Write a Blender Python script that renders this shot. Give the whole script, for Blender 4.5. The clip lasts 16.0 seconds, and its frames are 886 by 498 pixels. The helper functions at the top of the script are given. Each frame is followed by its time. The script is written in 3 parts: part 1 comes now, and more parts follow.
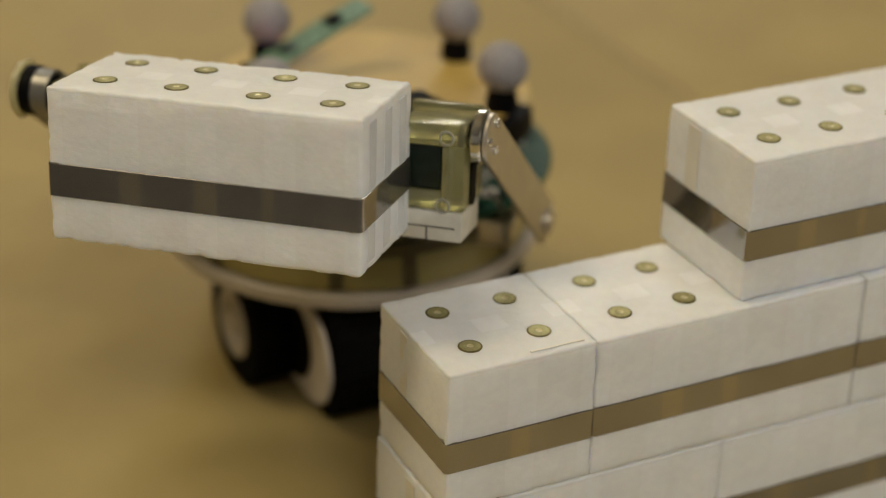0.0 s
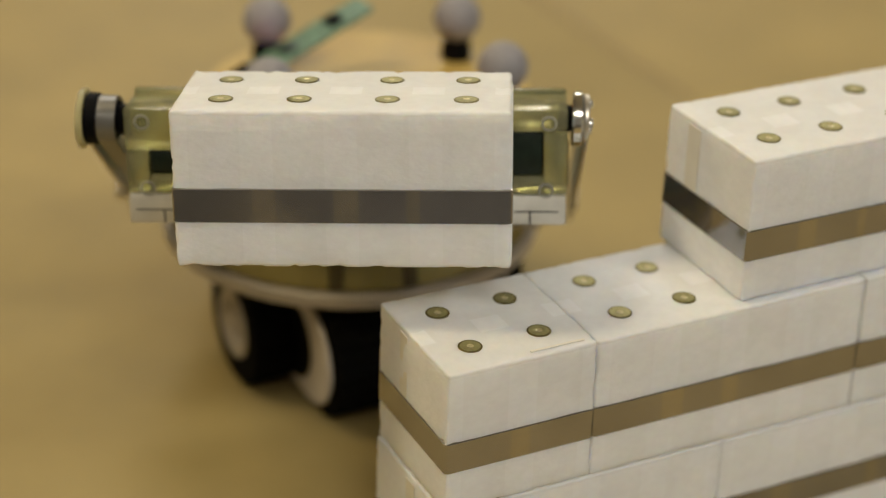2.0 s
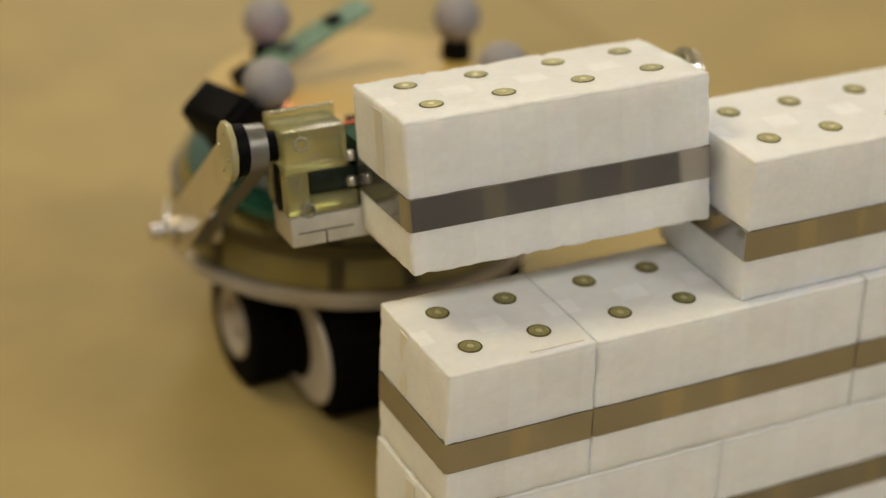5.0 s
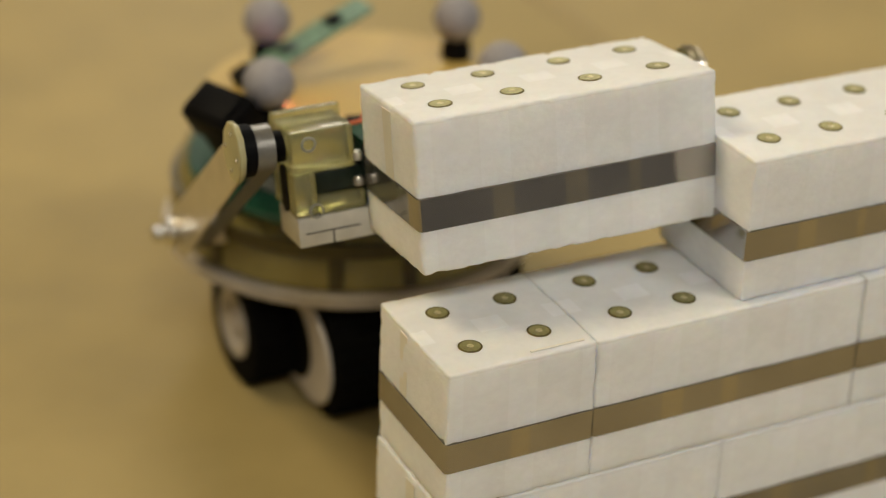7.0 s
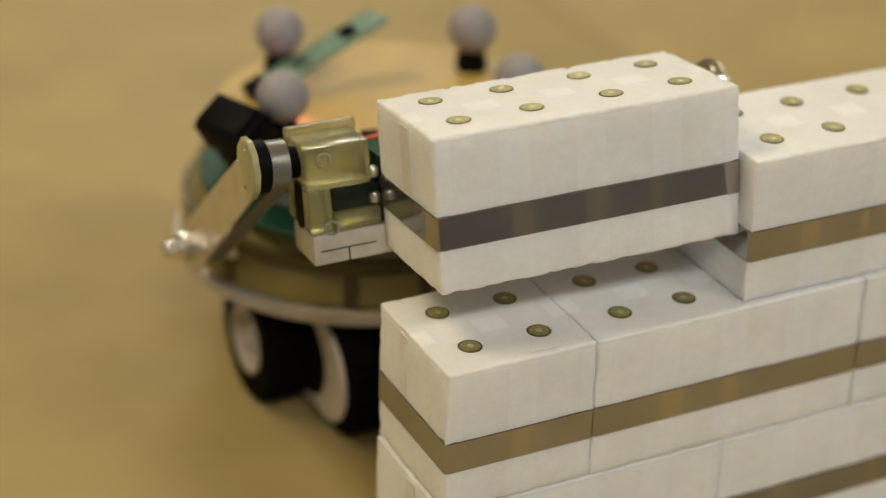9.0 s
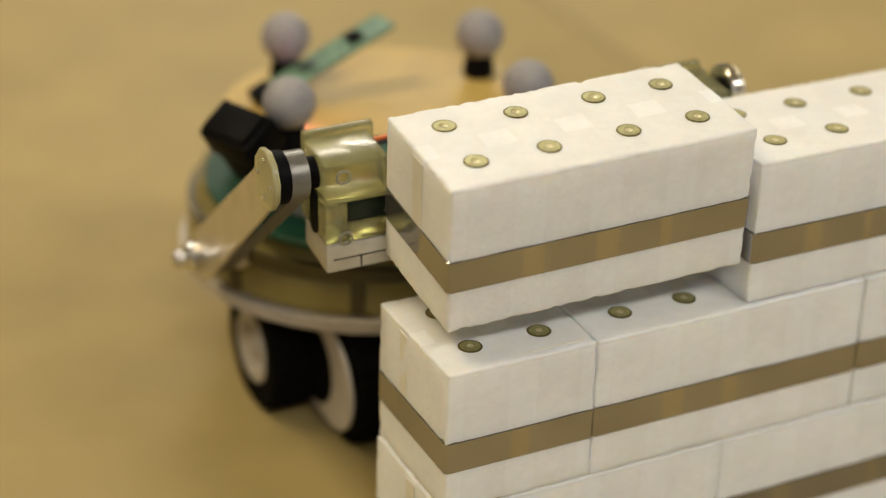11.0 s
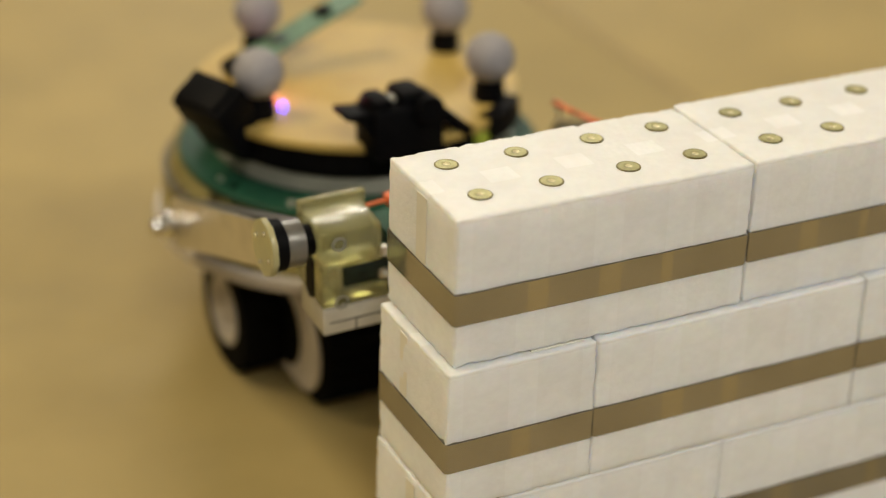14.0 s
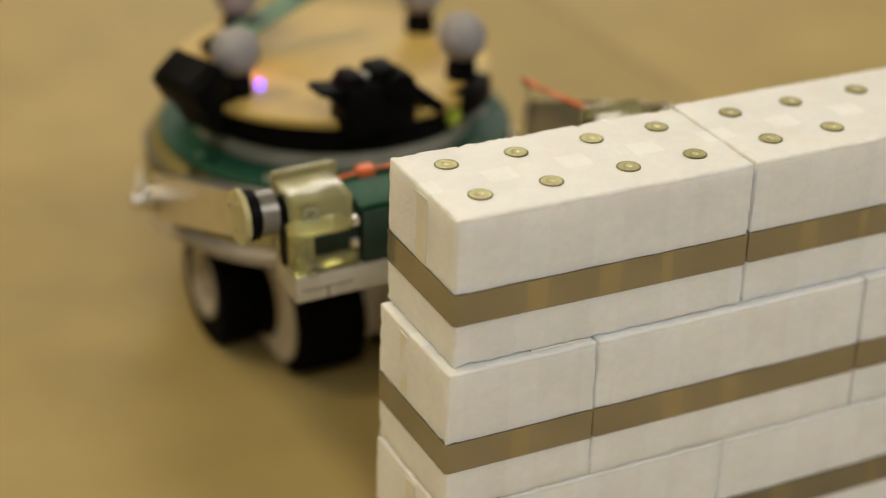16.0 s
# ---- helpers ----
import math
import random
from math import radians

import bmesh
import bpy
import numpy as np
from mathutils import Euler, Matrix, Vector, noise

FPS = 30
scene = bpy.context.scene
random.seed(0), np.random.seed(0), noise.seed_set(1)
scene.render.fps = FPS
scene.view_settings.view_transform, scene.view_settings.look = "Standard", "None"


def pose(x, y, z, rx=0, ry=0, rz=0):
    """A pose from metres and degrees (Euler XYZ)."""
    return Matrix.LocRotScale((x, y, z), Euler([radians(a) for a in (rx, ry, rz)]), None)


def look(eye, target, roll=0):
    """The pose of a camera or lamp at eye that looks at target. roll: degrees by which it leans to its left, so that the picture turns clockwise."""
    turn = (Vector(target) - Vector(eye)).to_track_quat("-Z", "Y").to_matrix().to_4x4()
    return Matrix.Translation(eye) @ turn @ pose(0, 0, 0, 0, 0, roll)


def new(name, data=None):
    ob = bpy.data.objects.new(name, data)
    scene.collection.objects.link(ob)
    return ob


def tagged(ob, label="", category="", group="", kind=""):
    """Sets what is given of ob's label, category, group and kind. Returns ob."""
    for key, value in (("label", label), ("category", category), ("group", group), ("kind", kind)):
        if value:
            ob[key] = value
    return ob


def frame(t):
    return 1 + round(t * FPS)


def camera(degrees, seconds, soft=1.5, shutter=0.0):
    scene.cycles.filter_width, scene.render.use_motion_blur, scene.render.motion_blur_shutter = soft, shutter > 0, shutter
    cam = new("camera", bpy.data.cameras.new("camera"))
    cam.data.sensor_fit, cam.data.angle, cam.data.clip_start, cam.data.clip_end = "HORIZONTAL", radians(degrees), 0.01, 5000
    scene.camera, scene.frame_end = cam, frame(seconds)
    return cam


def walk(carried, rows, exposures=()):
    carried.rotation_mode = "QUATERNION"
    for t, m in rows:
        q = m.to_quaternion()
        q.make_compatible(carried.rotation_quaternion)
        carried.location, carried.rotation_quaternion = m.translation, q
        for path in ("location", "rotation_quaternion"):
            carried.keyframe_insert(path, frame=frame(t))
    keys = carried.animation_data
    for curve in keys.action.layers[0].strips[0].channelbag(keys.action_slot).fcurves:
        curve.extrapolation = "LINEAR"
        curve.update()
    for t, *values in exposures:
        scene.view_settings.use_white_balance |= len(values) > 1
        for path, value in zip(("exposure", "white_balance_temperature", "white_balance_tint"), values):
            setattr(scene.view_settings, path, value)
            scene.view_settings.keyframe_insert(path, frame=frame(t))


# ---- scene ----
# ---------------------------------------------------------------- camera
Z0 = 0.1166                      # height of the top of the second course over the floor
cam = camera(26.65, 16.0, soft=1.2, shutter=0.0)
EYE = Vector((-0.25332, -0.49596, 0.33654 + Z0))
AIM = EYE + Vector((0.400248, 0.793684, -0.458112))
cam.data.dof.use_dof = True
cam.data.dof.focus_distance = 0.668
cam.data.dof.aperture_fstop = 3.9
walk(cam, [(0.0, look(EYE, AIM, 1.55)), (16.0, look(EYE, AIM, 1.55))], exposures=[(0.0, -0.22), (0.5, -0.07), (2.0, 0.01), (4.0, 0.08), (8.0, 0.08), (9.2, 0.10), (11.5, 0.29), (13.5, 0.25), (14.5, 0.28), (15.5, 0.15), (16.0, 0.13)])

# ---------------------------------------------------------------- world and lamps
world = bpy.data.worlds.new("world")
world.use_nodes = True
scene.world = world
world.node_tree.nodes["Background"].inputs[0].default_value = (1.0, 0.95, 0.86, 1)
world.node_tree.nodes["Background"].inputs[1].default_value = 0.05

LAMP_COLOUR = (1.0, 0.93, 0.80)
# The warm tint stands in for light bounced off the tan floor.
WARM_BOUNCE, COOL = (1.0, 0.81, 0.48), (1.0, 0.95, 0.84)
# Assumed panels out of view, placed and powered to light each brick side.
LAMPS = [(-1.5, 0.9, 45.0, WARM_BOUNCE), (0.7, 3.0, 25.0, COOL), (2.3, 4.4, 42.0, COOL), (3.6, 2.4, 34.0, COOL), (-0.7, -2.3, 40.0, COOL), (1.5, -2.3, 40.0, COOL)]
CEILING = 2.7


# ---------------------------------------------------------------- materials
def material(name, colour, rough=0.5, metal=0.0, vary=0.12, scale=40.0, bump=0.0, bump_scale=300.0, coat=0.0,
             transmission=0.0, emit=0.0, emit_colour=None, spec=0.5, second=None, stain=0.0, per_object=0.0, sss=0.0, stretch=None):
    m = bpy.data.materials.new(name)
    m.use_nodes = True
    nt = m.node_tree
    b = nt.nodes["Principled BSDF"]
    link = nt.links.new
    b.inputs["Roughness"].default_value = rough
    b.inputs["Metallic"].default_value = metal
    b.inputs["Specular IOR Level"].default_value = spec
    b.inputs["Coat Weight"].default_value = coat
    b.inputs["Coat Roughness"].default_value = 0.15
    b.inputs["Transmission Weight"].default_value = transmission
    if sss:
        b.inputs["Subsurface Weight"].default_value = sss
        b.inputs["Subsurface Radius"].default_value = (1.0, 0.8, 0.6)
        b.inputs["Subsurface Scale"].default_value = 0.008
    tc = nt.nodes.new("ShaderNodeTexCoord")
    n1 = nt.nodes.new("ShaderNodeTexNoise")
    n1.inputs["Scale"].default_value = scale
    n1.inputs["Detail"].default_value = 6.0
    where = tc.outputs["Object"]
    if stretch:
        mapping = nt.nodes.new("ShaderNodeMapping")
        mapping.inputs["Scale"].default_value = stretch
        link(where, mapping.inputs["Vector"])
        where = mapping.outputs["Vector"]
    link(where, n1.inputs["Vector"])
    ramp = nt.nodes.new("ShaderNodeValToRGB")
    dark = [c * (1 - vary) for c in colour]
    light = [min(1.0, c * (1 + vary)) for c in (second or colour)]
    ramp.color_ramp.elements[0].position, ramp.color_ramp.elements[1].position = 0.3, 0.7
    ramp.color_ramp.elements[0].color, ramp.color_ramp.elements[1].color = (*dark, 1), (*light, 1)
    link(n1.outputs["Fac"], ramp.inputs["Fac"])
    out = ramp.outputs["Color"]
    if stain:
        n2 = nt.nodes.new("ShaderNodeTexNoise")
        n2.inputs["Scale"].default_value = scale * 0.12
        n2.inputs["Detail"].default_value = 3.0
        link(tc.outputs["Object"], n2.inputs["Vector"])
        mp = nt.nodes.new("ShaderNodeMapRange")
        mp.inputs["From Min"].default_value, mp.inputs["From Max"].default_value = 0.35, 0.65
        mp.inputs["To Min"].default_value, mp.inputs["To Max"].default_value = 1 - stain, 1 + stain * 0.4
        link(n2.outputs["Fac"], mp.inputs["Value"])
        mx = nt.nodes.new("ShaderNodeMixRGB")
        mx.blend_type = "MULTIPLY"
        mx.inputs["Fac"].default_value = 1.0
        link(out, mx.inputs["Color1"])
        link(mp.outputs["Result"], mx.inputs["Color2"])
        out = mx.outputs["Color"]
    if per_object:
        oi = nt.nodes.new("ShaderNodeObjectInfo")
        mp = nt.nodes.new("ShaderNodeMapRange")
        mp.inputs["To Min"].default_value, mp.inputs["To Max"].default_value = 1 - per_object, 1 + per_object
        link(oi.outputs["Random"], mp.inputs["Value"])
        mx = nt.nodes.new("ShaderNodeMixRGB")
        mx.blend_type = "MULTIPLY"
        mx.inputs["Fac"].default_value = 1.0
        link(out, mx.inputs["Color1"])
        link(mp.outputs["Result"], mx.inputs["Color2"])
        out = mx.outputs["Color"]
    link(out, b.inputs["Base Color"])
    rr = nt.nodes.new("ShaderNodeMapRange")
    rr.inputs["To Min"].default_value, rr.inputs["To Max"].default_value = max(0.02, rough - 0.08), min(1.0, rough + 0.08)
    link(n1.outputs["Fac"], rr.inputs["Value"])
    link(rr.outputs["Result"], b.inputs["Roughness"])
    if bump:
        bp = nt.nodes.new("ShaderNodeBump")
        bp.inputs["Strength"].default_value = bump
        bp.inputs["Distance"].default_value = 0.0006
        n3 = nt.nodes.new("ShaderNodeTexNoise")
        n3.inputs["Scale"].default_value = bump_scale
        n3.inputs["Detail"].default_value = 4.0
        link(where, n3.inputs["Vector"])
        link(n3.outputs["Fac"], bp.inputs["Height"])
        link(bp.outputs["Normal"], b.inputs["Normal"])
    if emit:
        b.inputs["Emission Color"].default_value = (*(emit_colour or colour), 1)
        b.inputs["Emission Strength"].default_value = emit
    return m


FOAM = material("white_foam", (0.855, 0.868, 0.895), 0.6, vary=0.025, scale=300, bump=0.30, bump_scale=520, stretch=(0.8, 0.8, 1.3), sss=0.55, stain=0.05, per_object=0.02)


def tape_the_foam(m):
    """Clear tape over the top and in bands down the sides, with bare patches between: it changes the gloss and a little
    of the whiteness, darkened on top for what the tape reflects.
    """
    nt = m.node_tree
    link = nt.links.new
    b = nt.nodes["Principled BSDF"]

    def calc(op, a, c=None):
        n = nt.nodes.new("ShaderNodeMath")
        n.operation = op
        for k, v in enumerate((a, c)):
            if v is None:
                continue
            if isinstance(v, (int, float)):
                n.inputs[k].default_value = v
            else:
                link(v, n.inputs[k])
        return n.outputs[0]
    tc = nt.nodes.new("ShaderNodeTexCoord")
    xyz = nt.nodes.new("ShaderNodeSeparateXYZ")
    link(tc.outputs["Object"], xyz.inputs[0])
    away = calc("PINGPONG", xyz.outputs[0], 0.0149)
    gap = calc("LESS_THAN", away, 0.0058)
    mid = calc("LESS_THAN", calc("ABSOLUTE", xyz.outputs[1]), 0.0050)
    patch = calc("MULTIPLY", gap, mid)
    top = calc("GREATER_THAN", xyz.outputs[2], 0.0562)
    taped_top = calc("MULTIPLY", top, calc("SUBTRACT", 1.0, patch))
    taped_side = calc("MULTIPLY", calc("SUBTRACT", 1.0, top), calc("SUBTRACT", 1.0, gap))
    taped = calc("ADD", taped_top, calc("MULTIPLY", taped_side, 0.45))
    rough = nt.nodes.new("ShaderNodeMapRange")
    rough.inputs["To Min"].default_value, rough.inputs["To Max"].default_value = 0.68, 0.46
    link(taped, rough.inputs["Value"])
    link(rough.outputs["Result"], b.inputs["Roughness"])
    # The multiplied tone paints in the dark that the glossy top tape mirrors.
    old = b.inputs["Base Color"].links[0].from_socket
    mx = nt.nodes.new("ShaderNodeMixRGB")
    mx.blend_type = "MULTIPLY"
    link(calc("ADD", calc("MULTIPLY", taped_top, 0.6), calc("MULTIPLY", taped_side, 0.22)), mx.inputs["Fac"])
    link(old, mx.inputs["Color1"])
    mx.inputs["Color2"].default_value = (0.87, 0.865, 0.84, 1)
    link(mx.outputs["Color"], b.inputs["Base Color"])


tape_the_foam(FOAM)
YELLOW_TAPE = material("yellowed_tape", (0.78, 0.755, 0.68), 0.35, vary=0.03, scale=90, bump=0.12, bump_scale=260)
# The bluish white is the strips' reflection, put into their colour.
CLEAR_TAPE = material("clear_glossy_tape", (0.78, 0.80, 0.84), 0.18, vary=0.03, scale=90, bump=0.15, bump_scale=240)
BROWN_TAPE = material("brown_packing_tape", (0.42, 0.405, 0.395), 0.12, metal=0.88, vary=0.06, scale=55, bump=0.05, bump_scale=220, stain=0.08, per_object=0.05)
PALE_TAPE = material("pale_tape_lap", (0.50, 0.46, 0.38), 0.14, metal=0.85, vary=0.06, scale=60, bump=0.06, bump_scale=220)
BRASS = material("dull_brass", (0.39, 0.365, 0.17), 0.42, metal=0.6, vary=0.18, scale=500, bump=0.1, bump_scale=900, per_object=0.12)
# Rim colour darkened for the dark surroundings that the metal reflects.
BRASS_DARK = material("rim_dark_reflection", (0.18, 0.155, 0.06), 0.34, metal=0.85, vary=0.2, scale=500)
BRASS_LIGHT = material("pale_brass_centre", (0.66, 0.60, 0.36), 0.35, metal=0.6, vary=0.15, scale=600)
RESIN = material("translucent_yellow_resin", (0.70, 0.68, 0.34), 0.19, vary=0.06, scale=120, transmission=0.80, bump=0.035, bump_scale=350, second=(0.78, 0.76, 0.46), stain=0.12)
RESIN_PALE = material("pale_yellow_resin", (0.85, 0.80, 0.46), 0.32, vary=0.08, scale=150, transmission=0.6, bump=0.12, bump_scale=500)
STEEL = material("brushed_aluminium", (0.66, 0.62, 0.55), 0.34, metal=0.85, vary=0.10, scale=80, bump=0.08, bump_scale=700)
BRIGHT = material("polished_steel", (0.75, 0.74, 0.71), 0.18, metal=1.0, vary=0.06, scale=200)
WHITE_METAL = material("white_aluminium_bar", (0.66, 0.64, 0.58), 0.4, metal=0.25, vary=0.08, scale=150, stain=0.12)
BELT = material("grey_timing_belt", (0.21, 0.205, 0.195), 0.32, metal=0.55, vary=0.12, scale=200, bump=0.2, bump_scale=900)
BLACK = material("black_plastic", (0.003, 0.003, 0.004), 0.55, spec=0.07, vary=0.2, scale=200, bump=0.1, bump_scale=500)
DARK_MOTOR = material("dark_green_motor", (0.010, 0.018, 0.012), 0.35, spec=0.3, vary=0.3, scale=220, bump=0.1, bump_scale=500)
RUBBER = material("black_rubber", (0.004, 0.0038, 0.0035), 0.85, vary=0.2, scale=150, bump=0.3, bump_scale=700, spec=0.05)
DARK_PCB = material("dark_circuit_board", (0.012, 0.035, 0.025), 0.35, vary=0.3, scale=300, bump=0.1, bump_scale=800)
GREEN = material("green_circuit_board", (0.012, 0.066, 0.038), 0.5, spec=0.25, vary=0.25, scale=260, bump=0.1, bump_scale=900)
PALE_GREEN = material("pale_green_circuit_board", (0.125, 0.23, 0.16), 0.5, vary=0.5, scale=330, stain=0.1)
OLIVE = material("olive_translucent_plastic", (0.285, 0.24, 0.085), 0.22, vary=0.18, scale=45, coat=0.4, stain=0.2)
OLIVE_DARK = material("dark_olive_rib", (0.07, 0.055, 0.016), 0.3, vary=0.2, scale=60)
GREY_WHITE = material("off_white_plastic", (0.58, 0.53, 0.47), 0.45, vary=0.08, scale=80, stain=0.1)
SPACER = material("dull_grey_plastic", (0.30, 0.30, 0.26), 0.5, vary=0.1, scale=80)
PLATE = material("orange_tan_plate", (0.50, 0.355, 0.10), 0.5, vary=0.08, scale=60, stain=0.12, bump=0.1, bump_scale=300)
BALL = material("grey_marker_ball", (0.30, 0.29, 0.31), 0.65, vary=0.12, scale=300, bump=0.3, bump_scale=900)
WIRE = material("orange_red_wire", (0.72, 0.16, 0.05), 0.45, vary=0.1, scale=200)
FLOOR = material("tan_floor", (0.362, 0.280, 0.116), 0.55, vary=0.05, scale=14, stain=0.09, bump=0.08, bump_scale=120, second=(0.392, 0.302, 0.126), spec=0.22)
DARK_FLOOR = material("dark_grey_floor", (0.030, 0.025, 0.019), 0.6, vary=0.1, scale=20, bump=0.1, bump_scale=200)
SEAM = material("dark_floor_seam", (0.22, 0.15, 0.07), 0.6, vary=0.1, scale=30)
WALL = material("plain_wall_paint", (0.55, 0.54, 0.51), 0.8, vary=0.04, scale=4)
CEIL = material("plain_ceiling_paint", (0.75, 0.72, 0.66), 0.85, vary=0.04, scale=4)
BLUE_LED = material("blue_lamp", (0.15, 0.10, 1.0), 0.4, emit=4.5, emit_colour=(0.12, 0.07, 1.0))
RED_GLOW = material("hidden_red_glow", (1.0, 0.15, 0.1), 0.4, emit=65.0, emit_colour=(1.0, 0.17, 0.30))
GREEN_LED = material("yellow_green_lamp", (0.33, 0.38, 0.05), 0.4, emit=0.03, emit_colour=(0.5, 0.75, 0.05))
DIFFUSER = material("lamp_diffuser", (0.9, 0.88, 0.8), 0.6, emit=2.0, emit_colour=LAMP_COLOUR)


# ---------------------------------------------------------------- mesh helpers
def part(name, bm, mat, parent=None, label="", smooth=True, at=None):
    me = bpy.data.meshes.new(name)
    bmesh.ops.recalc_face_normals(bm, faces=bm.faces)
    bm.to_mesh(me)
    bm.free()
    for p in me.polygons:
        p.use_smooth = smooth
    if smooth:
        me.set_sharp_from_angle(angle=radians(38))
    for m in (mat if isinstance(mat, (list, tuple)) else [mat]):
        me.materials.append(m)
    ob = new(name, me)
    if parent is not None:
        ob.parent = parent
    if at is not None:
        ob.matrix_basis = at
    if label:
        ob["label"] = label
    return ob


def again(ob, parent, m):
    o = new(ob.name.split(".")[0], ob.data)
    o.parent = parent
    o.matrix_basis = m
    if "label" in ob:
        o["label"] = ob["label"]
    return o


def empty(name):
    e = new(name)
    e.empty_display_size = 0.02
    return e


def box(x0, x1, y0, y1, z0, z1, bevel=0.0008, segments=2, bm=None):
    own = bmesh.new()
    bmesh.ops.create_cube(own, size=1.0)
    bmesh.ops.scale(own, vec=(x1 - x0, y1 - y0, z1 - z0), verts=own.verts)
    bmesh.ops.translate(own, vec=((x0 + x1) / 2, (y0 + y1) / 2, (z0 + z1) / 2), verts=own.verts)
    if bevel:
        bmesh.ops.bevel(own, geom=own.edges[:], offset=bevel, segments=segments, profile=0.5, affect="EDGES")
    return merge(bm, own)


def merge(bm, own, m=None):
    if m is not None:
        own.transform(m)
    if bm is None:
        return own
    me = bpy.data.meshes.new("tmp")
    own.to_mesh(me)
    own.free()
    bm.from_mesh(me)
    bpy.data.meshes.remove(me)
    return bm


def lathe(profile, segments=32, m=None, bm=None):
    """A turned body round z from (radius, height) points."""
    own = bmesh.new()
    rings = []
    for r, z in profile:
        if r < 1e-7:
            rings.append([own.verts.new((0, 0, z))])
        else:
            rings.append([own.verts.new((r * math.cos(2 * math.pi * k / segments), r * math.sin(2 * math.pi * k / segments), z)) for k in range(segments)])
    for a, b in zip(rings, rings[1:]):
        for k in range(segments):
            j = (k + 1) % segments
            if len(a) == 1 and len(b) > 1:
                own.faces.new((a[0], b[k], b[j]))
            elif len(b) == 1 and len(a) > 1:
                own.faces.new((a[k], a[j], b[0]))
            elif len(a) > 1:
                own.faces.new((a[k], a[j], b[j], b[k]))
    return merge(bm, own, m)


ALONG_X = Matrix.Rotation(radians(90), 4, "Y")      # turns z into x
ALONG_Y = Matrix.Rotation(radians(-90), 4, "X")     # turns z into y


def rod(r, x0, x1, y, z, segments=28, bevel=0.0005, bm=None):
    """A round bar along x."""
    l = x1 - x0
    own = lathe([(0, 0), (r - bevel, 0), (r, bevel), (r, l - bevel), (r - bevel, l), (0, l)], segments)
    return merge(bm, own, Matrix.Translation((x0, y, z)) @ ALONG_X)


def disc_z(r, z0, z1, x=0, y=0, segments=40, bevel=0.0006, bm=None):
    own = lathe([(0, z0), (r - bevel, z0), (r, z0 + bevel), (r, z1 - bevel), (r - bevel, z1), (0, z1)], segments)
    return merge(bm, own, Matrix.Translation((x, y, 0)))


def tube(points, r, bm=None, segments=8):
    own = bmesh.new()
    rings = []
    pts = [Vector(p) for p in points]
    for i, p in enumerate(pts):
        d = (pts[min(i + 1, len(pts) - 1)] - pts[max(i - 1, 0)]).normalized()
        a = d.orthogonal().normalized()
        b = d.cross(a)
        rings.append([own.verts.new(p + r * (math.cos(2 * math.pi * k / segments) * a + math.sin(2 * math.pi * k / segments) * b)) for k in range(segments)])
    for u, v in zip(rings, rings[1:]):
        off = min(range(segments), key=lambda o: (u[0].co - v[o].co).length)
        for k in range(segments):
            own.faces.new((u[k], u[(k + 1) % segments], v[(k + 1 + off) % segments], v[(k + off) % segments]))
    own.faces.new(rings[0])
    own.faces.new(rings[-1])
    return merge(bm, own)


def extrude_yz(outline, x0, x1, bevel=0.0006, bm=None):
    """A plate from an outline in y and z, thick along x."""
    own = bmesh.new()
    f = own.faces.new([own.verts.new((x0, y, z)) for y, z in outline])
    g = bmesh.ops.extrude_face_region(own, geom=[f])
    bmesh.ops.translate(own, vec=(x1 - x0, 0, 0), verts=[e for e in g["geom"] if isinstance(e, bmesh.types.BMVert)])
    bmesh.ops.recalc_face_normals(own, faces=own.faces)
    if bevel:
        rim = [e for e in own.edges if abs(e.verts[0].co.x - e.verts[1].co.x) < 1e-6]
        bmesh.ops.bevel(own, geom=rim, offset=bevel, segments=1, affect="EDGES")
    return merge(bm, own)


def stadium(yc0, yc1, z0, z1, r0, r1, n=14):
    """The outline round two circles, the first at (yc0, z0), the second at (yc1, z1), in y and z."""
    d = Vector((yc1 - yc0, z1 - z0))
    a = math.atan2(d.y, d.x)
    pts = []
    for k in range(n + 1):
        t = a + math.pi / 2 + math.pi * k / n
        pts.append((yc0 + r0 * math.cos(t), z0 + r0 * math.sin(t)))
    for k in range(n + 1):
        t = a - math.pi / 2 + math.pi * k / n
        pts.append((yc1 + r1 * math.cos(t), z1 + r1 * math.sin(t)))
    return pts


